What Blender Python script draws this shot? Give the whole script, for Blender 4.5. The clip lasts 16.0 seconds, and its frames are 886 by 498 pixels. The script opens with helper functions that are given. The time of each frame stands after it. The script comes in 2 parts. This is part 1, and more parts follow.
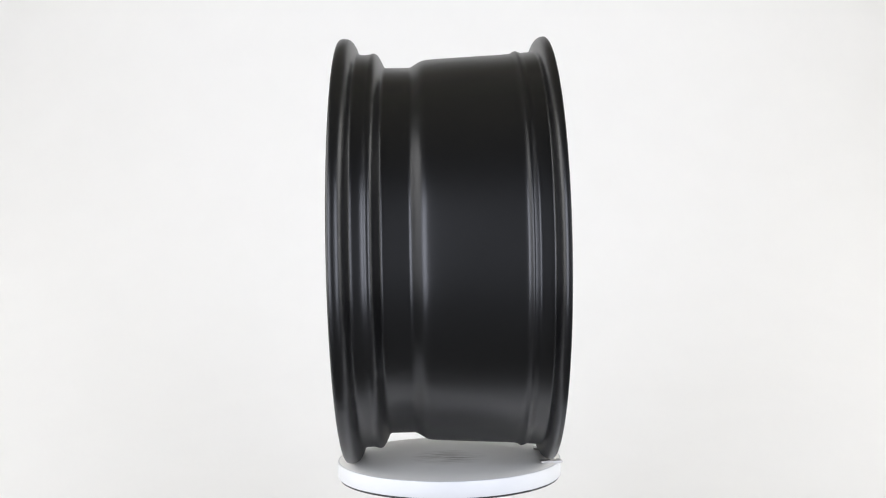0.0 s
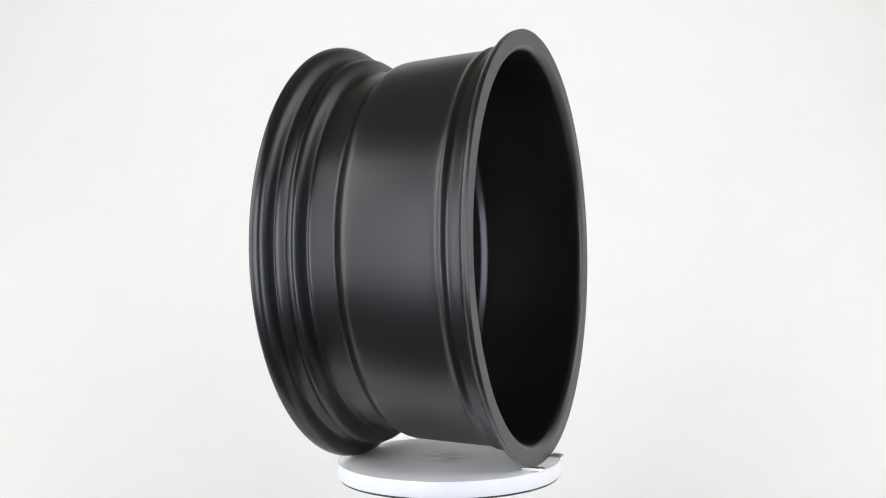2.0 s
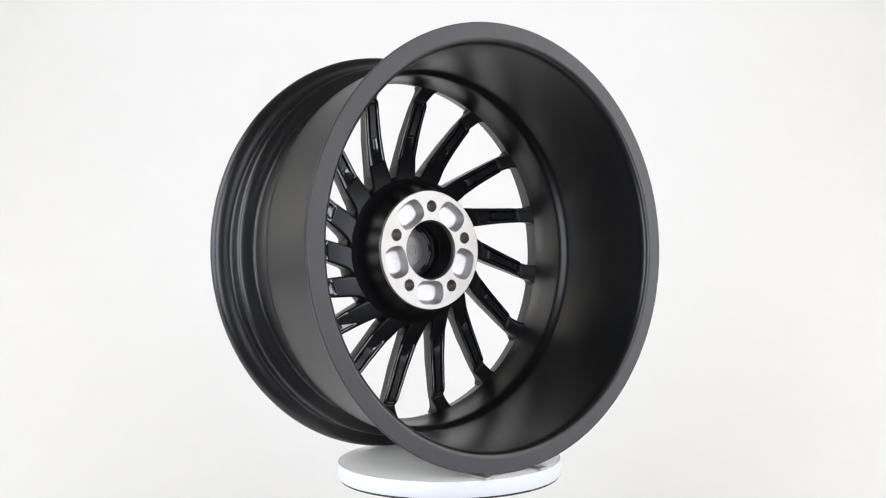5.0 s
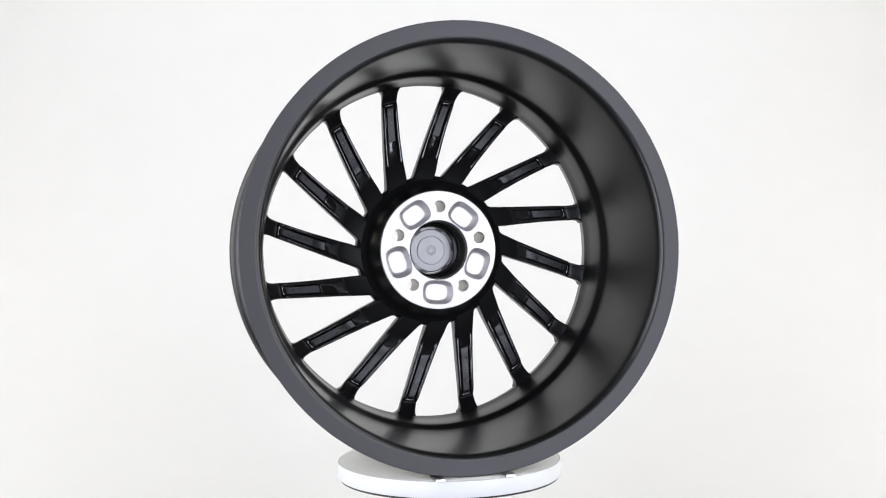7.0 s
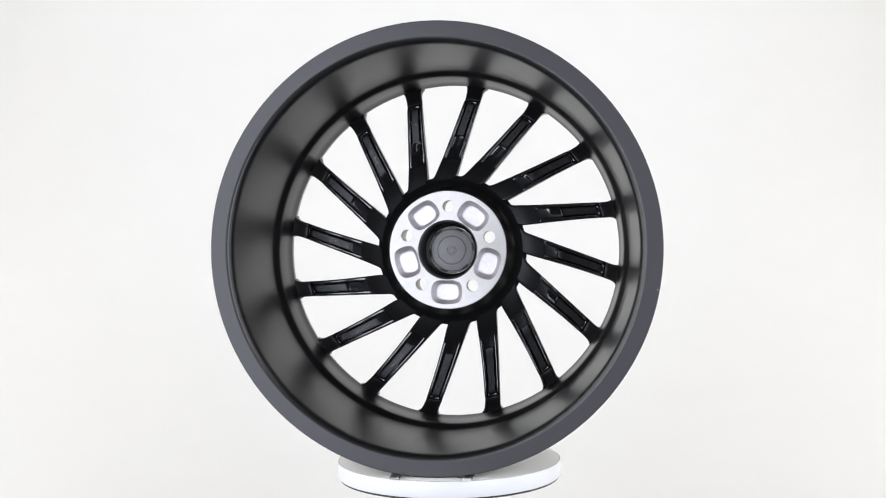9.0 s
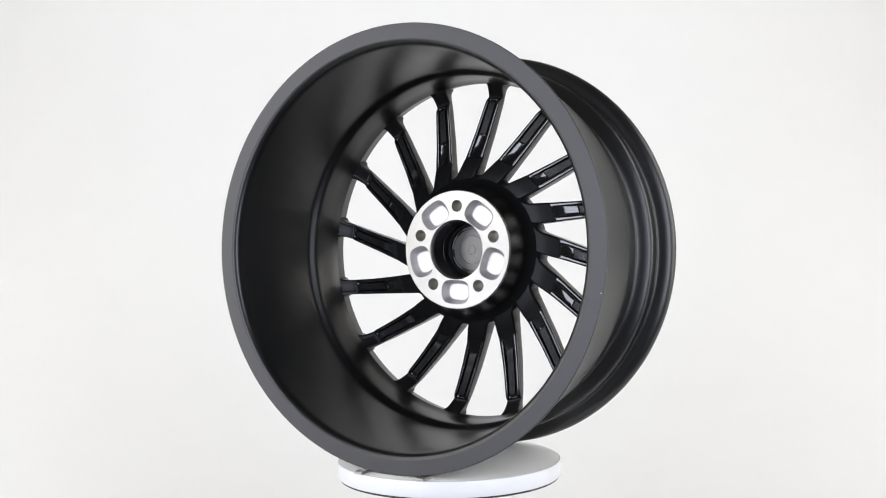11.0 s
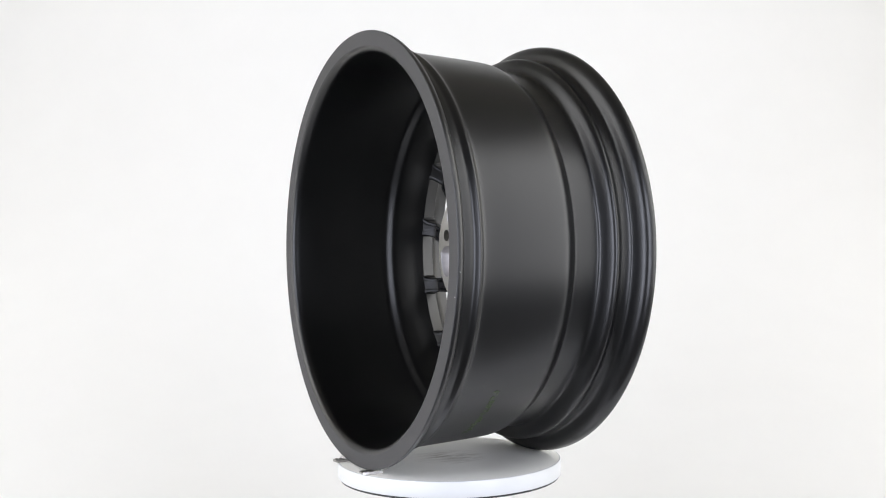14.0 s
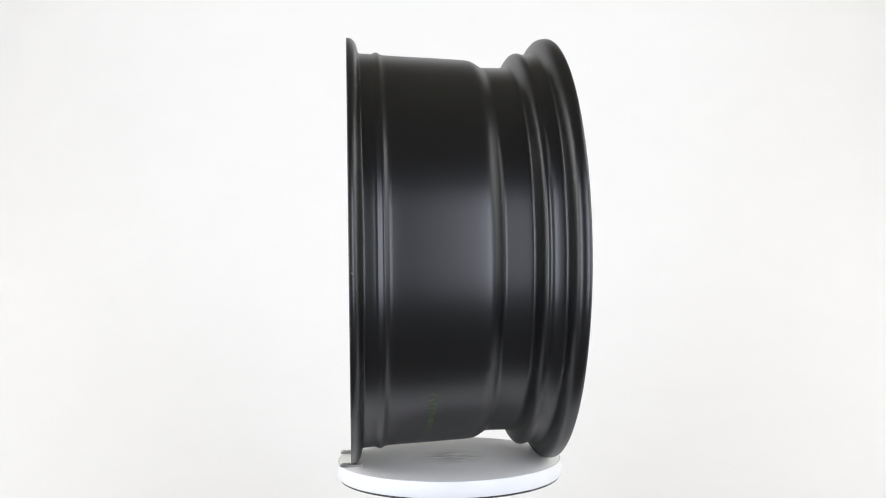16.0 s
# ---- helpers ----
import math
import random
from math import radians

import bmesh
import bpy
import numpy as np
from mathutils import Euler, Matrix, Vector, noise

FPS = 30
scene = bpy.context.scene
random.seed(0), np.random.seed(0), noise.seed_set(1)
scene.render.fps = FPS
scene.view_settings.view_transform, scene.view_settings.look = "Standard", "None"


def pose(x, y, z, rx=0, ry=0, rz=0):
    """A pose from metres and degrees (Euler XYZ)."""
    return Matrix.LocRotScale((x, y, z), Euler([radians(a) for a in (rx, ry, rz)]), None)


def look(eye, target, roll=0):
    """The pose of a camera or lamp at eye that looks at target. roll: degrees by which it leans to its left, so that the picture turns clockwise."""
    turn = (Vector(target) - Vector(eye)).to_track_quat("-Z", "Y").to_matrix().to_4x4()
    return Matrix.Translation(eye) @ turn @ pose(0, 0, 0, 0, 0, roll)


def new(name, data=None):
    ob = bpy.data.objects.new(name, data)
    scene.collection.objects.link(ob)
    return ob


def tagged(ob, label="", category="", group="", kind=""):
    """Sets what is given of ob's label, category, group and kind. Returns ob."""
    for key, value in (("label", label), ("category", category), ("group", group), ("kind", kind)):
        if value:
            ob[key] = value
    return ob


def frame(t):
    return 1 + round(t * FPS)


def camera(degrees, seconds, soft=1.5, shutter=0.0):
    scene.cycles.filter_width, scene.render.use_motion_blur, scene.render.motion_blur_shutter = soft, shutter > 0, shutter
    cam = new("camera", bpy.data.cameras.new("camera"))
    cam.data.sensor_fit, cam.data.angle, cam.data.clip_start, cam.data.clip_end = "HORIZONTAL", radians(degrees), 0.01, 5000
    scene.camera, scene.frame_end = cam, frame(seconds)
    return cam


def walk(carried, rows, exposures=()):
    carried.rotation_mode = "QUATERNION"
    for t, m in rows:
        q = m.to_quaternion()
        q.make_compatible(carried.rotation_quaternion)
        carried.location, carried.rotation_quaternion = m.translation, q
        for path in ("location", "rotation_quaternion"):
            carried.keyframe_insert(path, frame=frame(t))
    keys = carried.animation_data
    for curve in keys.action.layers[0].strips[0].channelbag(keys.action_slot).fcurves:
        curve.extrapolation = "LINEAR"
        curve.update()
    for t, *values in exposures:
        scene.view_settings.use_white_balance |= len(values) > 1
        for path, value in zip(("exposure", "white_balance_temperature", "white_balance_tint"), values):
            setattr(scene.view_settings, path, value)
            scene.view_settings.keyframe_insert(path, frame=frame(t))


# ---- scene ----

# Units are metres. The turntable's axis is the z axis, its top is z = 0.
# The wheel: x along its axle (inboard is +x), centre at height R_WHEEL.
R_WHEEL = 0.2594
SHIFT_V = -0.0018
LEAN = 0.15


def turn_at(t):
    """The turntable's heading in degrees."""
    return 0.973 - 10.957 * t - 0.0015 * (t - 8) ** 2


# ---- camera ----
cam = camera(48.18, 16.0, soft=1.1)
EYE = Vector((-0.00198, -1.24436, 0.24714))
AIM = EYE + Vector((-math.sin(radians(0.0776)), math.cos(radians(0.0776)), math.tan(radians(0.612))))
STILL = look(EYE, AIM, -0.912)
walk(cam, [(0.0, STILL), (16.0, STILL)], exposures=[(0.0, -0.05), (1.6, -0.05), (2.4, 0.0), (9.2, 0.0), (11.4, -0.05), (12.3, 0.0), (16.0, 0.02)])

# ---- light ----
world = bpy.data.worlds.new("studio")
scene.world = world
world.use_nodes = True
world.node_tree.nodes["Background"].inputs["Color"].default_value = (0.9, 0.95, 1.0, 1)
world.node_tree.nodes["Background"].inputs["Strength"].default_value = 0.05


def area_lamp(name, eye, target, wide, high, watts, colour):
    data = bpy.data.lights.new(name, "AREA")
    data.shape, data.size, data.size_y = "RECTANGLE", wide, high
    data.energy, data.color = watts, colour
    ob = new(name, data)
    ob.matrix_world = look(eye, target)
    return ob


# two softboxes either side of the camera, and a larger one on each flank
COOL = (0.83, 0.865, 1.0)
area_lamp("softbox_lamp", (-1.12, -1.9, 0.36), (0, 0, 0.29), 0.9, 2.1, 49.0, COOL)
area_lamp("softbox_lamp", (1.14, -1.9, 0.36), (0, 0, 0.29), 0.9, 2.1, 45.5, COOL)
area_lamp("flank_lamp", (-2.2, -0.55, 0.95), (0, 0, 0.62), 1.7, 2.7, 56.0, (0.975, 0.975, 0.985))
area_lamp("flank_lamp", (2.2, -0.35, 0.95), (0, 0, 0.62), 1.7, 2.7, 46.0, (0.975, 0.975, 0.985))
# unseen lamps added at both sides to brighten the white sweep behind the wheel
area_lamp("backdrop_fill", (-2.35, 0.75, 1.25), (0.3, 2.5, 0.95), 0.9, 1.9, 8.5, (1.0, 0.945, 0.8))
area_lamp("backdrop_fill", (2.35, 0.75, 1.25), (-0.3, 2.5, 0.95), 0.9, 1.9, 10.5, (1.0, 0.945, 0.8))


# ---- materials ----
def material(name, base, rough, metal=0.0, vary=0.15, scale=60.0, bump=0.0, bump_scale=900.0, spec=0.5):
    """A principled material with large soft stains and fine grain in colour, gloss and relief."""
    m = bpy.data.materials.new(name)
    m.use_nodes = True
    n, l = m.node_tree.nodes, m.node_tree.links
    b = n["Principled BSDF"]
    b.inputs["Metallic"].default_value = metal
    b.inputs["Specular IOR Level"].default_value = spec
    at = n.new("ShaderNodeTexCoord")
    big = n.new("ShaderNodeTexNoise")
    big.inputs["Scale"].default_value, big.inputs["Detail"].default_value = scale * 0.12, 5
    fine = n.new("ShaderNodeTexNoise")
    fine.inputs["Scale"].default_value, fine.inputs["Detail"].default_value = scale, 4
    for x in (big, fine):
        l.new(at.outputs["Object"], x.inputs["Vector"])
    add = n.new("ShaderNodeMath")
    add.operation = "ADD"
    l.new(big.outputs["Fac"], add.inputs[0])
    l.new(fine.outputs["Fac"], add.inputs[1])
    span = n.new("ShaderNodeMapRange")
    span.inputs["From Min"].default_value, span.inputs["From Max"].default_value = 0.6, 1.4
    span.inputs["To Min"].default_value, span.inputs["To Max"].default_value = 1 - vary, 1 + vary
    l.new(add.outputs[0], span.inputs["Value"])
    tone = n.new("ShaderNodeVectorMath")
    tone.operation = "SCALE"
    tone.inputs[0].default_value = base
    l.new(span.outputs[0], tone.inputs["Scale"])
    l.new(tone.outputs[0], b.inputs["Base Color"])
    gloss = n.new("ShaderNodeMapRange")
    gloss.inputs["From Min"].default_value, gloss.inputs["From Max"].default_value = 0.3, 0.7
    gloss.inputs["To Min"].default_value, gloss.inputs["To Max"].default_value = rough * 0.97, rough * 1.03
    l.new(big.outputs["Fac"], gloss.inputs["Value"])
    l.new(gloss.outputs[0], b.inputs["Roughness"])
    if bump:
        grain = n.new("ShaderNodeTexNoise")
        grain.inputs["Scale"].default_value, grain.inputs["Detail"].default_value = bump_scale, 3
        l.new(at.outputs["Object"], grain.inputs["Vector"])
        relief = n.new("ShaderNodeBump")
        relief.inputs["Strength"].default_value, relief.inputs["Distance"].default_value = bump, 0.0004
        l.new(grain.outputs["Fac"], relief.inputs["Height"])
        l.new(relief.outputs["Normal"], b.inputs["Normal"])
    return m


SATIN_BLACK = material("satin_black_paint", (0.0018, 0.0018, 0.0019), 0.33, vary=0.05)
GLOSS_BLACK = material("gloss_black_paint", (0.005, 0.005, 0.0052), 0.12, spec=0.8, vary=0.15, bump=0.05, bump_scale=500)
LIP_BLACK = material("matt_black_paint", (0.021, 0.0205, 0.0225), 0.48, vary=0.06)
HUB_BLACK = material("hub_black_paint", (0.004, 0.004, 0.0042), 0.34, vary=0.1, spec=0.24, bump=0.06, bump_scale=700)
CAST_BLACK = material("cast_black_paint", (0.004, 0.004, 0.0042), 0.3, vary=0.15, spec=0.3, bump=0.25, bump_scale=600)
LETTER_BLACK = material("raised_black_paint", (0.012, 0.012, 0.012), 0.12, spec=1.0)
MACHINED = material("machined_aluminium", (0.43, 0.42, 0.4), 0.46, metal=1.0, vary=0.05, scale=120, bump=0.06, bump_scale=1800)
CAST = material("cast_aluminium", (0.53, 0.515, 0.515), 0.48, metal=1.0, vary=0.14, scale=220, bump=0.4, bump_scale=700)
DRILLED = material("drilled_aluminium", (0.4, 0.39, 0.37), 0.4, metal=1.0, vary=0.12, scale=150)
CAP_GREY = material("matt_grey_plastic", (0.085, 0.082, 0.077), 0.24, vary=0.12, spec=1.0, bump=0.08)
BORE_BLACK = material("bore_black", (0.004, 0.004, 0.0042), 0.3, vary=0.15, spec=0.25)
GREEN_INK = material("green_ink", (0.04, 0.062, 0.02), 0.5, vary=0.4, scale=400)
STEEL = material("bright_steel", (0.42, 0.41, 0.39), 0.3, metal=1.0, vary=0.06, bump=0.05)
# near black stands for the shade in the gap under the disc
SHADED_BASE = material("shaded_base", (0.02, 0.02, 0.02), 0.6)
WHITE_EDGE = material("white_plastic", (0.55, 0.555, 0.55), 0.42, vary=0.02, scale=40, bump=0.03)
PAPER = material("white_sweep", (0.825, 0.822, 0.811), 0.75, vary=0.012, scale=8, bump=0.05, bump_scale=200)
STUDIO = material("studio_grey", (0.08, 0.077, 0.068), 0.8, vary=0.06, scale=10)
CEILING = material("ceiling_paint", (0.18, 0.17, 0.14), 0.8, vary=0.05, scale=10)


def turned(m, amount):
    """Lathe-turned grooves: the gloss is drawn out across circles round the axle."""
    n, l = m.node_tree.nodes, m.node_tree.links
    way = n.new("ShaderNodeTangent")
    way.direction_type, way.axis = "RADIAL", "X"
    b = n["Principled BSDF"]
    b.inputs["Anisotropic"].default_value = amount
    l.new(way.outputs["Tangent"], b.inputs["Tangent"])


turned(MACHINED, 0.4)


def table_top_material():
    """Pale grey laminate with rubbed brown scuffs round the middle."""
    m = material("grey_laminate", (0.84, 0.83, 0.78), 0.42, vary=0.03, scale=30, bump=0.04)
    n, l = m.node_tree.nodes, m.node_tree.links
    b = n["Principled BSDF"]
    old = b.inputs["Base Color"].links[0].from_socket
    at = n.new("ShaderNodeTexCoord")
    far = n.new("ShaderNodeVectorMath")
    far.operation = "LENGTH"
    l.new(at.outputs["Object"], far.inputs[0])
    near = n.new("ShaderNodeMapRange")
    near.inputs["From Min"].default_value, near.inputs["From Max"].default_value = 0.015, 0.05
    near.inputs["To Min"].default_value, near.inputs["To Max"].default_value = 1, 0
    l.new(far.outputs["Value"], near.inputs["Value"])
    lay = n.new("ShaderNodeMapping")
    lay.inputs["Scale"].default_value = (26, 120, 1)
    l.new(at.outputs["Object"], lay.inputs["Vector"])
    rub = n.new("ShaderNodeTexNoise")
    rub.inputs["Scale"].default_value, rub.inputs["Detail"].default_value = 1.0, 6
    rub.inputs["Distortion"].default_value = 0.6
    l.new(lay.outputs["Vector"], rub.inputs["Vector"])
    cut = n.new("ShaderNodeMapRange")
    cut.inputs["From Min"].default_value, cut.inputs["From Max"].default_value = 0.4, 0.6
    l.new(rub.outputs["Fac"], cut.inputs["Value"])
    both = n.new("ShaderNodeMath")
    both.operation = "MULTIPLY"
    l.new(near.outputs[0], both.inputs[0])
    l.new(cut.outputs[0], both.inputs[1])
    amount = n.new("ShaderNodeMath")
    amount.operation = "MULTIPLY"
    amount.inputs[1].default_value = 0.85
    l.new(both.outputs[0], amount.inputs[0])
    mix = n.new("ShaderNodeMix")
    mix.data_type = "RGBA"
    l.new(amount.outputs[0], mix.inputs["Factor"])
    l.new(old, mix.inputs["A"])
    mix.inputs["B"].default_value = (0.33, 0.3, 0.24, 1)
    l.new(mix.outputs["Result"], b.inputs["Base Color"])
    return m


TABLE_TOP = table_top_material()


# ---- mesh helpers ----
def finish(bm, name, mat, sharp=35.0):
    bmesh.ops.recalc_face_normals(bm, faces=bm.faces[:])
    me = bpy.data.meshes.new(name)
    bm.to_mesh(me)
    bm.free()
    me.materials.append(mat)
    me.shade_smooth()
    me.set_sharp_from_angle(angle=radians(sharp))
    return me


def part(name, bm, mat, parent, label="", sharp=35.0, m=None):
    ob = new(name, finish(bm, name, mat, sharp))
    ob.parent = parent
    if m is not None:
        ob.matrix_basis = m
    return tagged(ob, label)


def rounded(points, times=2, closed=False):
    """Corner cutting: a soft line through the middle of a polygon."""
    pts = [tuple(p) for p in points]
    for _ in range(times):
        out = [] if closed else [pts[0]]
        pairs = list(zip(pts, pts[1:] + ([pts[0]] if closed else [])))
        for a, b in pairs:
            out.append(tuple(0.75 * x + 0.25 * y for x, y in zip(a, b)))
            out.append(tuple(0.25 * x + 0.75 * y for x, y in zip(a, b)))
        if not closed:
            out.append(pts[-1])
        pts = out
    return pts


def lathe(profile, steps, closed=False):
    """Turn a line of (along the axle, radius), in millimetres, round the x axis."""
    bm = bmesh.new()
    rings = []
    for a, r in profile:
        rings.append([bm.verts.new((a / 1000, r / 1000 * math.sin(2 * math.pi * i / steps), r / 1000 * math.cos(2 * math.pi * i / steps))) for i in range(steps)])
    pairs = list(zip(rings, rings[1:])) + ([(rings[-1], rings[0])] if closed else [])
    for p, q in pairs:
        for i in range(steps):
            bm.faces.new((p[i], p[(i + 1) % steps], q[(i + 1) % steps], q[i]))
    return bm


def box(bm, lo, hi, m=None):
    """A block with slightly bevelled edges."""
    made = bmesh.ops.create_cube(bm, size=1)["verts"]
    size = [h - l for l, h in zip(lo, hi)]
    mid = [(h + l) / 2 for l, h in zip(lo, hi)]
    for v in made:
        v.co = Vector([c * s + o for c, s, o in zip(v.co, size, mid)])
    if m is not None:
        bmesh.ops.transform(bm, matrix=m, verts=made)
    return made


def plate_with_holes(bm, x, loops):
    """A flat sheet across the axle at x, bounded by the first loop, with the others cut out. Gives the loops' vertices."""
    edges, rings = [], []
    for loop in loops:
        vs = [bm.verts.new((x, y, z)) for y, z in loop]
        rings.append(vs)
        edges += [bm.edges.new((vs[i], vs[(i + 1) % len(vs)])) for i in range(len(vs))]
    bmesh.ops.triangle_fill(bm, use_beauty=True, use_dissolve=False, edges=edges, normal=(1, 0, 0))
    return rings


def ring_points(r, steps, cy=0.0, cz=0.0):
    return [(cy + r * math.sin(2 * math.pi * i / steps), cz + r * math.cos(2 * math.pi * i / steps)) for i in range(steps)]


def tube(bm, loops):
    """Skin a row of equal loops of points."""
    rings = [[bm.verts.new(p) for p in loop] for loop in loops]
    for p, q in zip(rings, rings[1:]):
        for i in range(len(p)):
            j = (i + 1) % len(p)
            bm.faces.new((p[i], p[j], q[j], q[i]))
    return rings


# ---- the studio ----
# sweep floor set low, so that the wheel's shadow falls out of view
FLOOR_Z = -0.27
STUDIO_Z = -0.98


def sweep():
    """White floor that curves up into the backdrop."""
    bm = bmesh.new()
    line = [(-0.2, FLOOR_Z), (0.0, FLOOR_Z), (0.35, FLOOR_Z), (0.7, FLOOR_Z)]
    line += [(0.7 + 1.9 * math.sin(radians(a)), FLOOR_Z + 1.9 - 1.9 * math.cos(radians(a))) for a in range(3, 91, 3)]
    line += [(2.6, 2.4), (2.6, 3.0)]
    rows = [[bm.verts.new((x, y, z)) for x in (-3.0, -1.5, 0.0, 1.5, 3.0)] for y, z in line]
    for p, q in zip(rows, rows[1:]):
        for i in range(4):
            bm.faces.new((p[i], p[i + 1], q[i + 1], q[i]))
    ob = new("backdrop", finish(bm, "backdrop", PAPER, 60))
    thick = ob.modifiers.new("thickness", "SOLIDIFY")
    thick.thickness, thick.offset = 0.004, 1
    return tagged(ob, "seamless white studio sweep, floor curving into wall", "backdrop", kind="structure")


def slab(name, lo, hi, mat, label, category):
    bm = bmesh.new()
    box(bm, lo, hi)
    return tagged(new(name, finish(bm, name, mat)), label, category, kind="structure")


sweep()
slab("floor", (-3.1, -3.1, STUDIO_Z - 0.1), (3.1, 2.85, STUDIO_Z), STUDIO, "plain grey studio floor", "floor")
# unseen block added under the sweep; the low floor leaves room for tall lamps
slab("stage", (-2.98, -0.19, STUDIO_Z + 0.002), (2.98, 2.7, FLOOR_Z - 0.008), STUDIO, "plain grey unseen stage, added to carry the white sweep", "stage")
slab("wall_north", (-3.1, 2.75, STUDIO_Z + 0.002), (3.1, 2.85, 3.0), STUDIO, "plain grey studio wall behind the sweep", "wall")
slab("wall_south", (-3.1, -3.1, STUDIO_Z + 0.002), (3.1, -3.02, 3.0), STUDIO, "plain grey studio wall", "wall")
slab("wall_west", (-3.1, -3.02, STUDIO_Z + 0.002), (-3.02, 2.75, 3.0), PAPER, "plain white studio wall", "wall")
slab("wall_east", (3.02, -3.02, STUDIO_Z + 0.002), (3.1, 2.75, 3.0), PAPER, "plain white studio wall", "wall")
slab("ceiling", (-3.1, -3.1, 3.004), (3.1, 2.85, 3.1), CEILING, "plain cream studio ceiling", "ceiling")


# ---- the turntable ----
def upright_lathe(profile, steps):
    bm = lathe(profile, steps)
    bmesh.ops.rotate(bm, verts=bm.verts[:], cent=(0, 0, 0), matrix=Matrix.Rotation(radians(-90), 3, "Y"))
    return bm


def build_turntable():
    table = new("turntable")
    tagged(table, "round white motorised turntable with scuffed pale grey top", "turntable")
    part("disc_edge", upright_lathe([(-19.5, 100), (-19.5, 136.5), (-19.0, 138.2), (-18.0, 138.8), (-1.6, 138.8), (-0.6, 138.5), (-0.1, 137.6), (-0.1, 136.9)], 160), WHITE_EDGE, table, "glossy white rim")
    part("disc_top", upright_lathe([(-0.15, 137.0), (0.0, 136.4), (0.0, 90), (0.0, 50), (0.0, 20), (0.0, 0.01)], 160), TABLE_TOP, table, "pale grey top with brown scuffs in its middle")
    return table


def build_base():
    base = new("plinth")
    tagged(base, "base ring coloured dark as in shade, on an added white stand under the turntable", "plinth")
    # thin dark ring: the line of shade below the disc, put into its colour
    part("base_ring", upright_lathe([(-21.7, 0.01), (-21.7, 136.4), (-20.2, 136.4), (-19.6, 134), (-19.6, 0.01)], 120), SHADED_BASE, base)
    # unseen stand, added so the turntable doesn't hang over the lowered floor
    part("stand", upright_lathe([(-21.8, 0.01), (-21.8, 68), (-22.6, 70), (-266, 70), (-269, 68), (-269, 0.01)], 96), PAPER, base, "plain white stand, unseen and added to carry the turntable")
    return base


turntable = build_turntable()
build_base()


# ---- the wheel ----
wheel = new("alloy_wheel")
tagged(wheel, "satin black alloy car wheel with sixteen swirled spokes standing upright", "wheel")
CENTRE = pose(0, 0, R_WHEEL)
SPOKES = 16
STEP = 360.0 / SPOKES
LUG_TURN = 2.03
PAD_A = -0.0288

OUTSIDE = [(-122.5, 244), (-124.0, 247), (-124.0, 255), (-122.5, 259.5), (-116.5, 260.4), (-110.0, 258.5), (-105.5, 252), (-103.0, 244), (-101.0, 241.3), (-94, 240.7),
           (-88.5, 240.9), (-84.0, 242.8), (-79.5, 241.5), (-76.0, 236), (-73.0, 229), (-70.5, 225), (-66, 224.7), (-44, 224.8), (-39, 224.9),
           (-33, 229), (-26, 233), (-18, 234.2), (8, 235.7), (40, 237.3), (79, 239.1), (82.5, 240.2), (86.5, 243.0), (90.5, 241.6), (93.5, 240.3), (98, 240.9), (105, 241.2),
           (108.5, 241.6), (109.5, 246), (111.0, 252), (114, 257), (118, 259.4), (121.6, 259.5)]
FACE = [(122.0, 259.0), (122.0, 250), (122.0, 241.0), (121.4, 239.4), (119.6, 237.2), (117.0, 235.6), (113.0, 234.8)]
INSIDE = [(110, 234.6), (104, 234.3), (60, 232.6), (20, 231.2), (-8, 230.2), (-15, 229.9), (-19.5, 229.3), (-22, 228.0), (-27, 224.6), (-29.5, 223.3), (-34, 222.6), (-50, 221.8), (-60, 221.6), (-67, 220.9), (-72, 220.0)]
FRONT = [(-75.4, 219.3), (-75.9, 219.2), (-76.3, 219.25), (-76.8, 219.35), (-92.8, 222.2), (-93.4, 222.4), (-93.9, 223.2), (-94.2, 226), (-95, 232), (-101, 238), (-112, 241.5), (-118, 243)]


def build_barrel():
    bm = lathe(rounded(OUTSIDE, 2) + FACE + rounded(INSIDE, 1) + FRONT, 288, closed=True)
    barrel = part("barrel", bm, SATIN_BLACK, wheel, "satin black rim barrel with flanges and drop centre", 28, CENTRE)
    ring = lathe([(121.5, 259.2), (122.3, 259.1), (122.5, 258.8), (122.5, 258.4), (122.5, 250), (122.5, 242.2), (122.5, 241.8), (122.2, 241.0), (121.5, 240.4)], 288)
    part("inner_lip", ring, LIP_BLACK, barrel, "flat matt black face of the inboard flange", 40)
    # a printed mark that cannot be read, as bars, round the lower barrel
    ink = bmesh.new()
    rng = random.Random(4)
    r = 0.2372
    for k in range(12):
        m = Matrix.Rotation(radians(-(132.0 + 1.85 * k)), 4, "X")
        for _ in range(rng.randint(2, 3)):
            y = rng.uniform(-0.0034, 0.0022)
            lo, hi = sorted((rng.uniform(0.0305, 0.034), rng.uniform(0.0355, 0.0395)))
            tilt = m @ Matrix.Translation((0.035, y, 0)) @ Matrix.Rotation(radians(rng.uniform(-28, 28)), 4, "Z")
            box(ink, (lo - 0.035, -0.0005, r - 0.003), (hi - 0.035, 0.0005, r + 0.0003), tilt)
        side = rng.choice((0.0308, 0.0348, 0.0388))
        box(ink, (side - 0.0005, -0.0034, r - 0.003), (side + 0.0005, 0.0024, r + 0.0003), m)
    part("ink_mark", ink, GREEN_INK, barrel, "faded green printed marking")
    return barrel


def lerp(x, xs, ys):
    return float(np.interp(x, xs, ys))


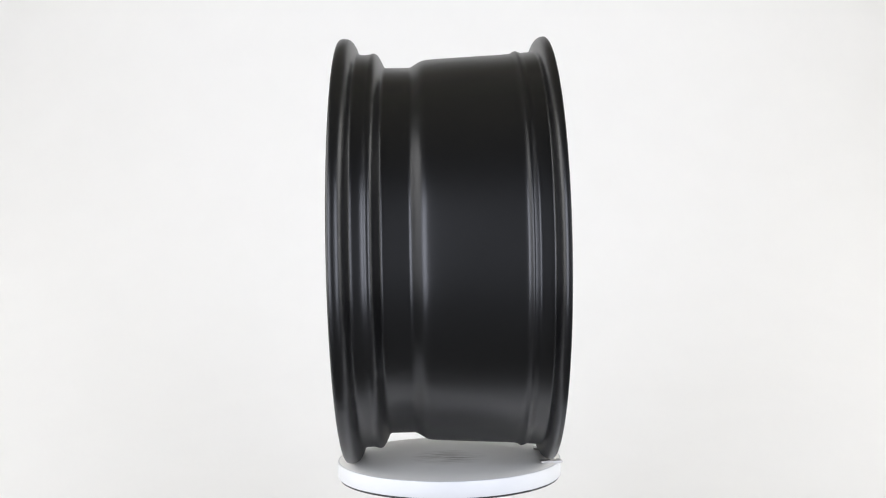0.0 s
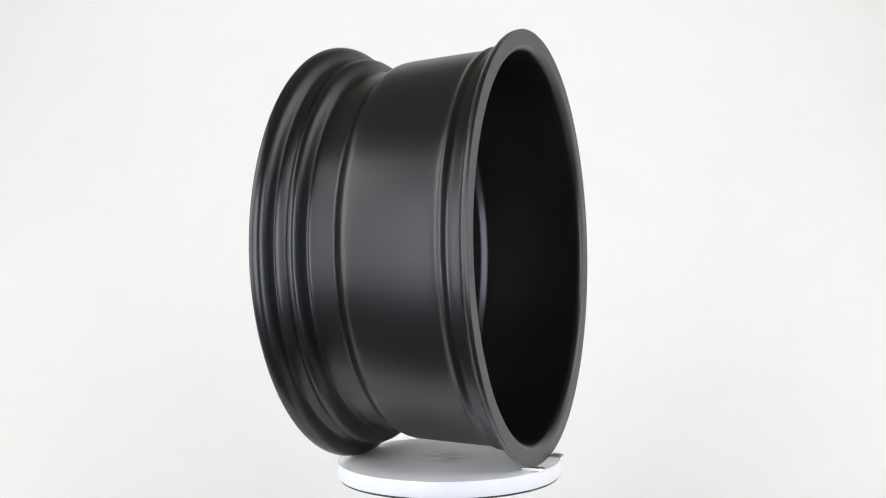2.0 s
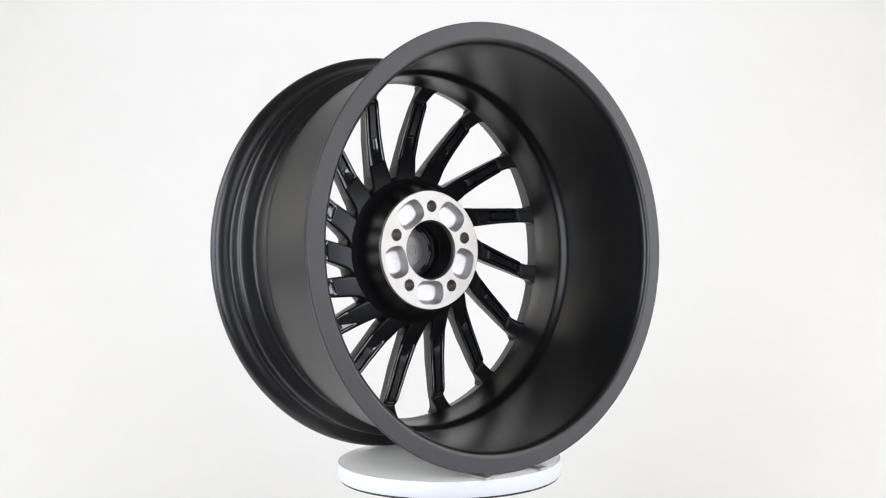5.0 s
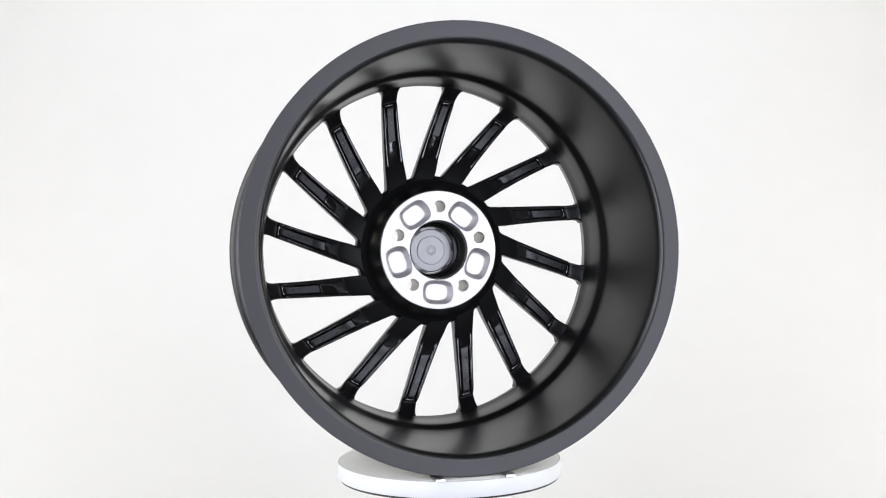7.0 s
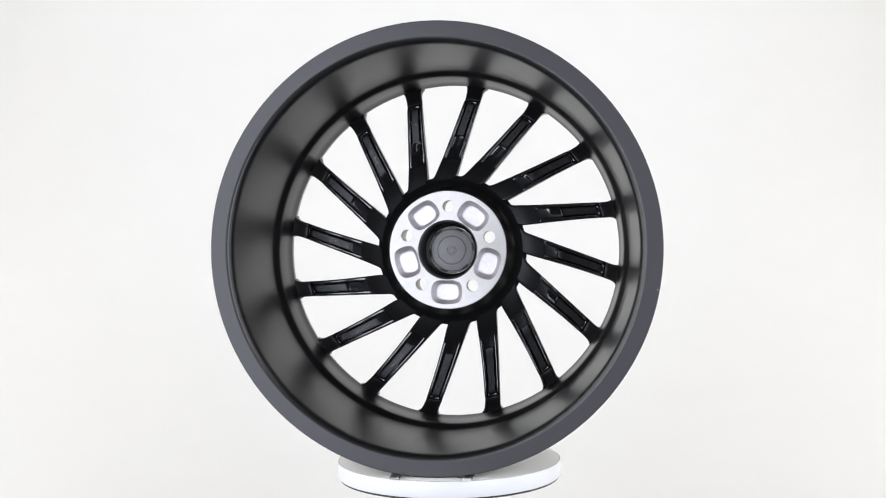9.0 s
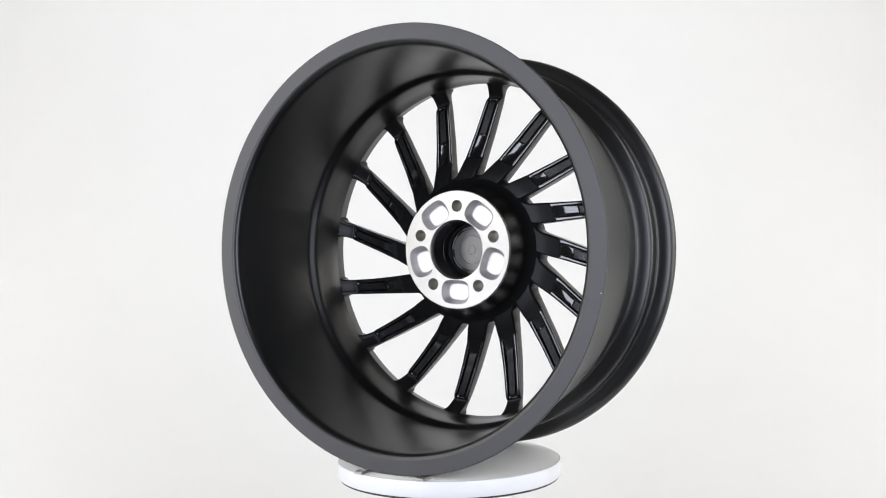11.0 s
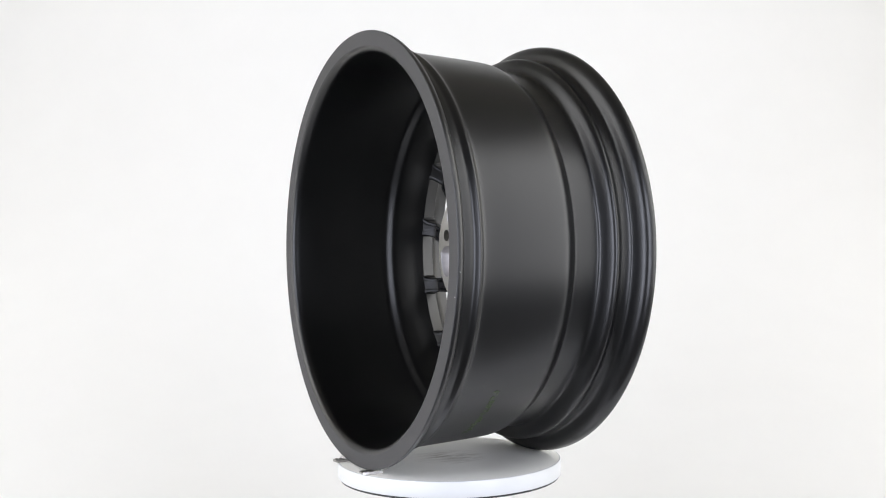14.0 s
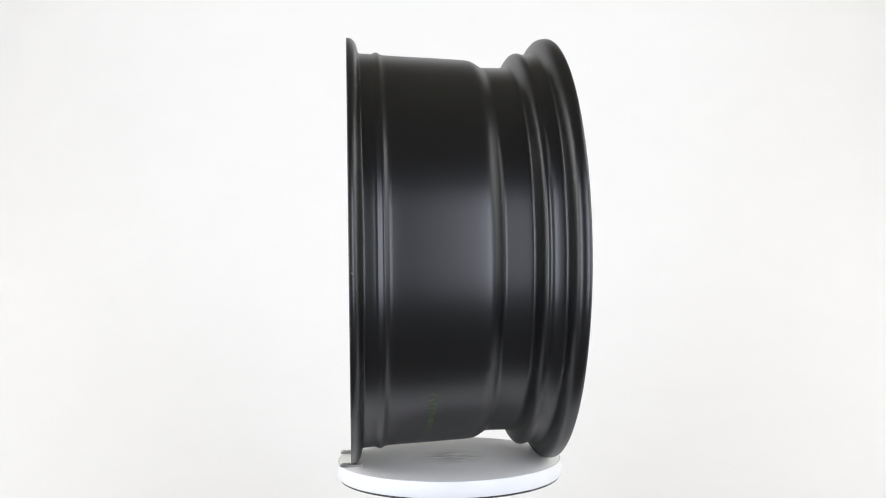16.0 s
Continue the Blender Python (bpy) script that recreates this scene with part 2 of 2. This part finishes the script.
def side_angle(a, b, r, bow=0.0):
    """Angle, in degrees, at which the straight side from a to b (radius, angle) crosses radius r."""
    p = Vector((a[0] * math.sin(radians(a[1])), a[0] * math.cos(radians(a[1]))))
    q = Vector((b[0] * math.sin(radians(b[1])), b[0] * math.cos(radians(b[1]))))
    d = q - p
    half, c = p.dot(d) / d.dot(d), (p.dot(p) - r * r) / d.dot(d)
    s = -half + math.sqrt(max(0.0, half * half - c))
    x = p + d * s
    return math.degrees(math.atan2(x.x, x.y)) + bow * math.sin(math.pi * min(1, max(0, s)))


def spoke_edges(r):
    """Angles, in degrees, of a spoke's two sides at radius r (mm)."""
    one = side_angle((105, -10.9), (217, 6.35), r)
    two = STEP + side_angle((106, -17.4), (218, -10.5), r, -0.45)
    root = max(0.0, (103 - r) / 5)
    one -= 1.3 * root * root
    if r > 211:
        k = min(1.0, (r - 211) / 8.6)
        two += 1.25 * (1 - math.sqrt(1 - k * k))
        one -= 0.8 * (1 - math.sqrt(1 - k * k))
    return one, two


def back_line(r):
    return lerp(r, [80, 98, 105, 121.5, 123, 126, 155, 188, 195.8, 197.0, 198.3, 199.6, 200.9, 202.1, 203.1, 203.7, 206, 209, 212, 215, 217.5, 219.5, 221, 224], [-64, -70.5, -72.6, -79.3, -80.0, -80.5, -83.8, -84.9, -85.0, -85.2, -85.65, -86.3, -87.2, -88.2, -89.1, -89.3, -87.8, -84.9, -81.8, -78.7, -76.2, -74.4, -73, -72])


def back_height(r):
    wide = 5.0 if r < 115 else 0.5
    return sum(back_line(r + wide * k / 3) for k in range(-3, 4)) / 7


def floor_drop(r):
    return lerp(r, [122.2, 137, 150, 196.5, 201.0], [0, 4.0, 4.5, 4.6, 0.8])


def front_height(r):
    return lerp(r, [92, 110, 155, 195, 222.5], [-97, -99, -103, -101, -95])


def spoke_point(r, t, a):
    one, two = spoke_edges(r)
    phi = radians(one + (two - one) * t)
    return (a / 1000, r / 1000 * math.sin(phi), r / 1000 * math.cos(phi))


def spoke_mesh():
    bm = bmesh.new()
    radii = sorted(set([92, 95, 97, 98, 99, 100, 101.5, 103, 105, 108, 112, 116, 119, 120.8, 121.3, 121.8, 122.3, 122.8, 123.3, 123.8, 124.4, 125.2, 126, 128] + list(range(132, 197, 5)) + [197.5, 198.5, 199.1, 199.5, 199.9, 200.3, 200.7, 201.1, 201.5, 201.9, 202.3, 202.8, 203.4, 204.2, 205, 206, 207.5, 209, 210.5, 212, 213.5, 215, 216, 217, 218, 218.8, 219.4, 220.2, 221, 222, 223.3]))
    loops = []
    for r in radii:
        b, drop, f = back_height(r), floor_drop(r), front_height(r)
        section = [(0.0, b - 3.0), (0.008, b - 1.5), (0.03, b - 0.55), (0.07, b - 0.1), (0.115, b), (0.165, b), (0.195, b - 0.1 * drop), (0.235, b - 0.92 * drop), (0.255, b - drop), (0.5, b - drop), (0.745, b - drop), (0.765, b - 0.92 * drop), (0.805, b - 0.1 * drop), (0.835, b), (0.885, b), (0.93, b - 0.1), (0.97, b - 0.55), (0.992, b - 1.5), (1.0, b - 3.0), (0.985, f + 3.5), (0.95, f + 1.0), (0.85, f), (0.5, f - 1.0), (0.15, f), (0.05, f + 1.0), (0.015, f + 3.5)]
        loops.append([spoke_point(r, t, a) for t, a in section])
    rings = tube(bm, loops)
    bm.faces.new(rings[0])
    bm.faces.new(rings[-1])
    for f in bm.faces:
        c = f.calc_center_median()
        f.material_index = 0 if 0.1215 < math.hypot(c.y, c.z) < 0.2035 else 1
        f.normal_update()
        if abs(f.normal.x) < 0.3 and c.x < -0.087:
            f.material_index = 2
    made = finish(bm, "spoke", GLOSS_BLACK, 40)
    made.materials.append(HUB_BLACK)
    made.materials.append(SATIN_BLACK)
    return made


def spoke_block(bm, r0, r1, t0, t1, rise, base=0.0, slope=0.35):
    """A raised block with sloping sides, standing at a height over the floor of a spoke's channel."""
    vs = []
    base *= lerp(0.5 * (r0 + r1), [140, 196], [0.7, 1.08])
    for lift, k in ((base - 0.4, 0.0), (base + rise, slope)):
        dr, dt = min(rise, (r1 - r0) * slope) * (k > 0), (t1 - t0) * 0.12 * (k > 0)
        for r, t in ((r0 + dr, t0 + dt), (r0 + dr, t1 - dt), (r1 - dr, t1 - dt), (r1 - dr, t0 + dt)):
            vs.append(bm.verts.new(spoke_point(r, t, back_height(r) - floor_drop(min(r, 196.5)) + lift)))
    for q in ((0, 1, 2, 3), (4, 5, 6, 7), (0, 1, 5, 4), (1, 2, 6, 5), (2, 3, 7, 6), (3, 0, 4, 7)):
        bm.faces.new([vs[i] for i in q])


def tongue_mesh(r0, rise, ramp):
    """A long flat pad in a spoke's channel: it rises at its root, and ends domed and round near the rim."""
    bm = bmesh.new()
    end = 200.6
    radii = [r0 + ramp * k for k in (0.0, 0.15, 0.4, 0.7, 1.0)] + [r0 + ramp + (195.0 - r0 - ramp) * k / 10 for k in range(1, 11)]
    radii += [195.7, 196.4, 197.1, 197.7, 198.3, 198.8, 199.3, 199.7, 200.0, 200.3, 200.5, end]
    loops = []
    for r in radii:
        near = min(1.0, (r - r0) / ramp)
        far = max(0.0, (r - 194.5) / (end - 194.5))
        wide = 0.225 * math.sqrt(max(0.02, 1 - far ** 3))
        tall = rise * lerp(r, [140, 196], [0.7, 1.08]) * math.sqrt(max(0.0, 1 - (1 - near) ** 2)) * math.sqrt(max(0.0, 1 - far ** 2.6))
        floor = back_height(min(r, 196.5)) - floor_drop(min(r, 196.5))
        section = [(-1.0, -0.5), (-0.97, 0.6 * tall), (-0.92, 0.9 * tall), (-0.85, tall), (-0.4, tall), (0.4, tall), (0.85, tall), (0.92, 0.9 * tall), (0.97, 0.6 * tall), (1.0, -0.5)]
        loops.append([spoke_point(r, 0.5 + wide * t, floor + a) for t, a in section])
    rings = tube(bm, loops)
    bm.faces.new(rings[0])
    bm.faces.new(rings[-1])
    return finish(bm, "tongue", CAST_BLACK, 24)


def build_spokes():
    me = spoke_mesh()
    long_pad, short_pad = tongue_mesh(138.0, 3.9, 13.0), tongue_mesh(154.2, 3.9, 0.8)
    rib = bmesh.new()
    spoke_block(rib, 152.2, 154.8, 0.25, 0.75, 4.5, 0.0, 0.42)
    rib = finish(rib, "cross_rib", LETTER_BLACK, 60)
    tick = bmesh.new()
    spoke_block(tick, 187.0, 188.0, 0.42, 0.58, 0.7, 3.9)
    spoke_block(tick, 189.4, 190.4, 0.42, 0.58, 0.6, 3.9)
    spoke_block(tick, 176.0, 178.6, 0.53, 0.58, 0.8, 3.65)
    tick = finish(tick, "cast_tick", LETTER_BLACK)
    ribbed = (0, 15, 1, 3, 13, 11, 5)
    rng = random.Random(11)
    for i in range(SPOKES):
        ob = new("spoke", me)
        ob.parent = wheel
        ob.matrix_basis = pose(0, 0, R_WHEEL, -STEP * i, 0, 0)
        t = new("tongue", short_pad if i in ribbed else long_pad)
        t.parent = ob
        if i in ribbed:
            k = new("cast_tick", tick)
            k.parent = ob
            k = new("cross_rib", rib)
            k.parent = ob
            continue
        # cast lettering, too small to read, as bars
        bars = bmesh.new()
        r = rng.uniform(152, 157)
        for _ in range(rng.randint(10, 13)):
            deep = rng.uniform(1.8, 2.8)
            low, high = (0.37, 0.63) if rng.random() < 0.7 else (0.37, 0.52)
            spoke_block(bars, r, r + 0.7, low, high, 0.9, 3.85)
            if rng.random() < 0.75:
                at = rng.choice((0.37, 0.48, 0.59))
                spoke_block(bars, r + 0.7, r + deep, at, at + 0.05, 0.9, 3.85)
            if rng.random() < 0.4:
                spoke_block(bars, r + deep - 0.7, r + deep, low, high, 0.9, 3.85)
            r += deep + 1.3
            if r > 192:
                break
        b = new("cast_mark", finish(bars, "cast_mark", LETTER_BLACK))
        b.parent = ob


def hub_frame(k, half=0.0):
    """Tangent and radial unit vectors (y, z) at the k-th of five places."""
    phi = radians(LUG_TURN + 72 * k + half)
    return (math.cos(phi), -math.sin(phi)), (math.sin(phi), math.cos(phi))


def lug_loop(k, r=0.0077, steps=28):
    _, q = hub_frame(k)
    return ring_points(r, steps, q[0] * 0.056, q[1] * 0.056)


POCKET = rounded([(-9, 38.9), (9, 38.9), (17.5, 42.0), (20.3, 50), (20.3, 58.5), (17.5, 66.5), (9, 70.0), (-9, 70.0), (-17.5, 66.5), (-20.3, 58.5), (-20.3, 50), (-17.5, 42.0)], 2, True)
POCKET_MID = (0, 54.0)


def pocket_loop(k, scale=1.0):
    s, q = hub_frame(k, 36)
    out = []
    for x, y in POCKET:
        x, y = POCKET_MID[0] + (x - POCKET_MID[0]) * scale, POCKET_MID[1] + (y - POCKET_MID[1]) * scale
        out.append(((s[0] * x + q[0] * y) / 1000, (s[1] * x + q[1] * y) / 1000))
    return out


def build_hub():
    # the black boss, from the pad's edge out to the roots of the spokes, and its front
    boss = lathe([(-32.5, 74.0), (-32.5, 76.0), (-36, 76.8), (-46, 78.5), (-56, 81.5), (-63, 86), (-68, 92), (-71, 98.0), (-72.5, 99.0), (-96, 98.4), (-99, 96), (-100, 84), (-100, 74)], 160)
    hub = part("hub", boss, HUB_BLACK, wheel, "black hub boss", 40, CENTRE)
    front = bmesh.new()
    plate_with_holes(front, -0.0998, [ring_points(0.0742, 120), ring_points(0.031, 64)] + [lug_loop(k, 0.0135) for k in range(5)])
    part("hub_front", front, SATIN_BLACK, hub)

    # the machined mounting face with a chamfered rim and bore
    pad = bmesh.new()
    plate_with_holes(pad, PAD_A, [ring_points(0.0756, 120), ring_points(0.0384, 96)] + [lug_loop(k) for k in range(5)] + [pocket_loop(k) for k in range(5)])
    tube(pad, [[(PAD_A, y, z) for y, z in ring_points(0.0756, 120)], [(PAD_A - 0.0008, y, z) for y, z in ring_points(0.0764, 120)], [(PAD_A - 0.004, y, z) for y, z in ring_points(0.0764, 120)]])
    tube(pad, [[(PAD_A, y, z) for y, z in ring_points(0.0384, 96)], [(PAD_A - 0.0022, y, z) for y, z in ring_points(0.037, 96)], [(PAD_A - 0.006, y, z) for y, z in ring_points(0.0366, 96)]])
    face = part("mounting_pad", pad, MACHINED, wheel, "bare machined aluminium mounting face", 25, CENTRE)

    for k in range(5):
        hole = bmesh.new()
        tube(hole, [[(a, y, z) for y, z in lug_loop(k, r)] for a, r in ((PAD_A, 0.0077), (-0.046, 0.0077), (-0.052, 0.0125), (-0.0998, 0.0135))])
        part("bolt_hole", hole, DRILLED, face, "drilled through bolt hole")
        cup = bmesh.new()
        rings = tube(cup, [[(a, y, z) for y, z in pocket_loop(k, sc)] for a, sc in ((PAD_A, 1.0), (PAD_A - 0.0006, 0.975), (PAD_A - 0.0018, 0.955), (PAD_A - 0.0092, 0.76), (PAD_A - 0.0104, 0.72), (PAD_A - 0.0110, 0.67), (PAD_A - 0.0111, 0.62), (PAD_A - 0.0111, 0.5))])
        cup.faces.new(rings[-1])
        part("pocket", cup, CAST, face, "rough cast weight-saving pocket", 40)

    bore = lathe([(-34.6, 36.7), (-40, 36.6), (-58, 36.2), (-59, 35.0), (-70, 34.6), (-72, 31.5), (-99.5, 31.0)], 96)
    part("centre_bore", bore, BORE_BLACK, hub, "black painted centre bore")
    cap = lathe([(-80, 30.8), (-73.2, 30.8), (-72.6, 30.2), (-72.6, 28.4), (-73.2, 27.8), (-73.6, 27.4), (-73.6, 19.2), (-74.0, 18.8), (-74.0, 17.0)], 96)
    centre = part("centre_cap", cap, CAP_GREY, wheel, "black plastic inside of the centre cap", 30, CENTRE)
    disc = lathe([(-75, 18.2), (-73.4, 18.2), (-73.0, 17.9), (-73.0, 6.6), (-73.5, 6.4), (-73.5, 6.0), (-73.0, 5.8), (-73.0, 4.2), (-72.6, 3.9), (-72.6, 3.5), (-73.0, 3.3), (-73.0, 0.01)], 96)
    part("cap_disc", disc, CAP_GREY, centre, "raised grey moulded disc")
    for k in range(6):
        clip = bmesh.new()
        for j in range(5):
            m = Matrix.Rotation(radians(60 * k + 30 + 4.0 * j), 4, "X")
            box(clip, (-0.0745, -0.00115, 0.0272), (-0.0722, 0.00115, 0.0306), m)
        part("cap_clip", clip, BORE_BLACK, centre)


def chip(name, at, size, parent):
    """A fleck of white dust or bare metal."""
    bm = bmesh.new()
    bmesh.ops.create_icosphere(bm, subdivisions=1, radius=1)
    bmesh.ops.scale(bm, vec=size, verts=bm.verts[:])
    part(name, bm, WHITE_EDGE, parent, "tiny white fleck", m=pose(*at))


def build_chips():
    chip("fleck", (0.0302, -0.0927, 0.0002), (0.0007, 0.0005, 0.0003), turntable)
    for phi, r, a in ((95.6, 259.2, 119.5), (101.2, 257.2, 122.5)):
        x = radians(phi)
        chip("fleck", (a / 1000, r / 1000 * math.sin(x), R_WHEEL + r / 1000 * math.cos(x)), (0.0005, 0.0006, 0.0007), wheel)


build_chips()
build_barrel()
build_spokes()
build_hub()


# ---- the two steel chocks that keep the wheel from rolling ----
def build_chock(v, yaw):
    chock = new("wheel_chock")
    tagged(chock, "small bright steel wedge holding the wheel on the turntable", "chock", group="chocks at the flange")
    plate = bmesh.new()
    box(plate, (-0.013, -0.0058, 0.0), (0.013, 0.0058, 0.0028))
    bmesh.ops.bevel(plate, geom=plate.edges[:], offset=0.0006, segments=2, affect="EDGES")
    part("base_plate", plate, STEEL, chock)
    for side in (-1, 1):
        for j in range(2):
            rail = bmesh.new()
            y = side * 0.0042 - 0.0012
            box(rail, (0.001 + 0.0055 * j, y, 0.0026), (0.005 + 0.0055 * j, y + 0.0024, 0.0034))
            bmesh.ops.bevel(rail, geom=rail.edges[:], offset=0.0004, segments=1, affect="EDGES")
            part("lug", rail, STEEL, chock)
    return chock, pose(0.1225, v, 0.0002, 0, 0, yaw)


chocks = [build_chock(-0.0455, 3), build_chock(0.0375, -2)]


def motions():
    """The turntable carries the wheel and the chocks round."""
    times = [0.5 * k for k in range(33)]
    spin = [(t, pose(0, 0, 0, 0, 0, turn_at(t))) for t in times]
    walk(turntable, spin)
    walk(wheel, [(t, m @ pose(0, SHIFT_V, 0.0004, 0, -LEAN, 0)) for t, m in spin])
    for chock, m in chocks:
        walk(chock, [(t, s @ m) for t, s in spin])


motions()
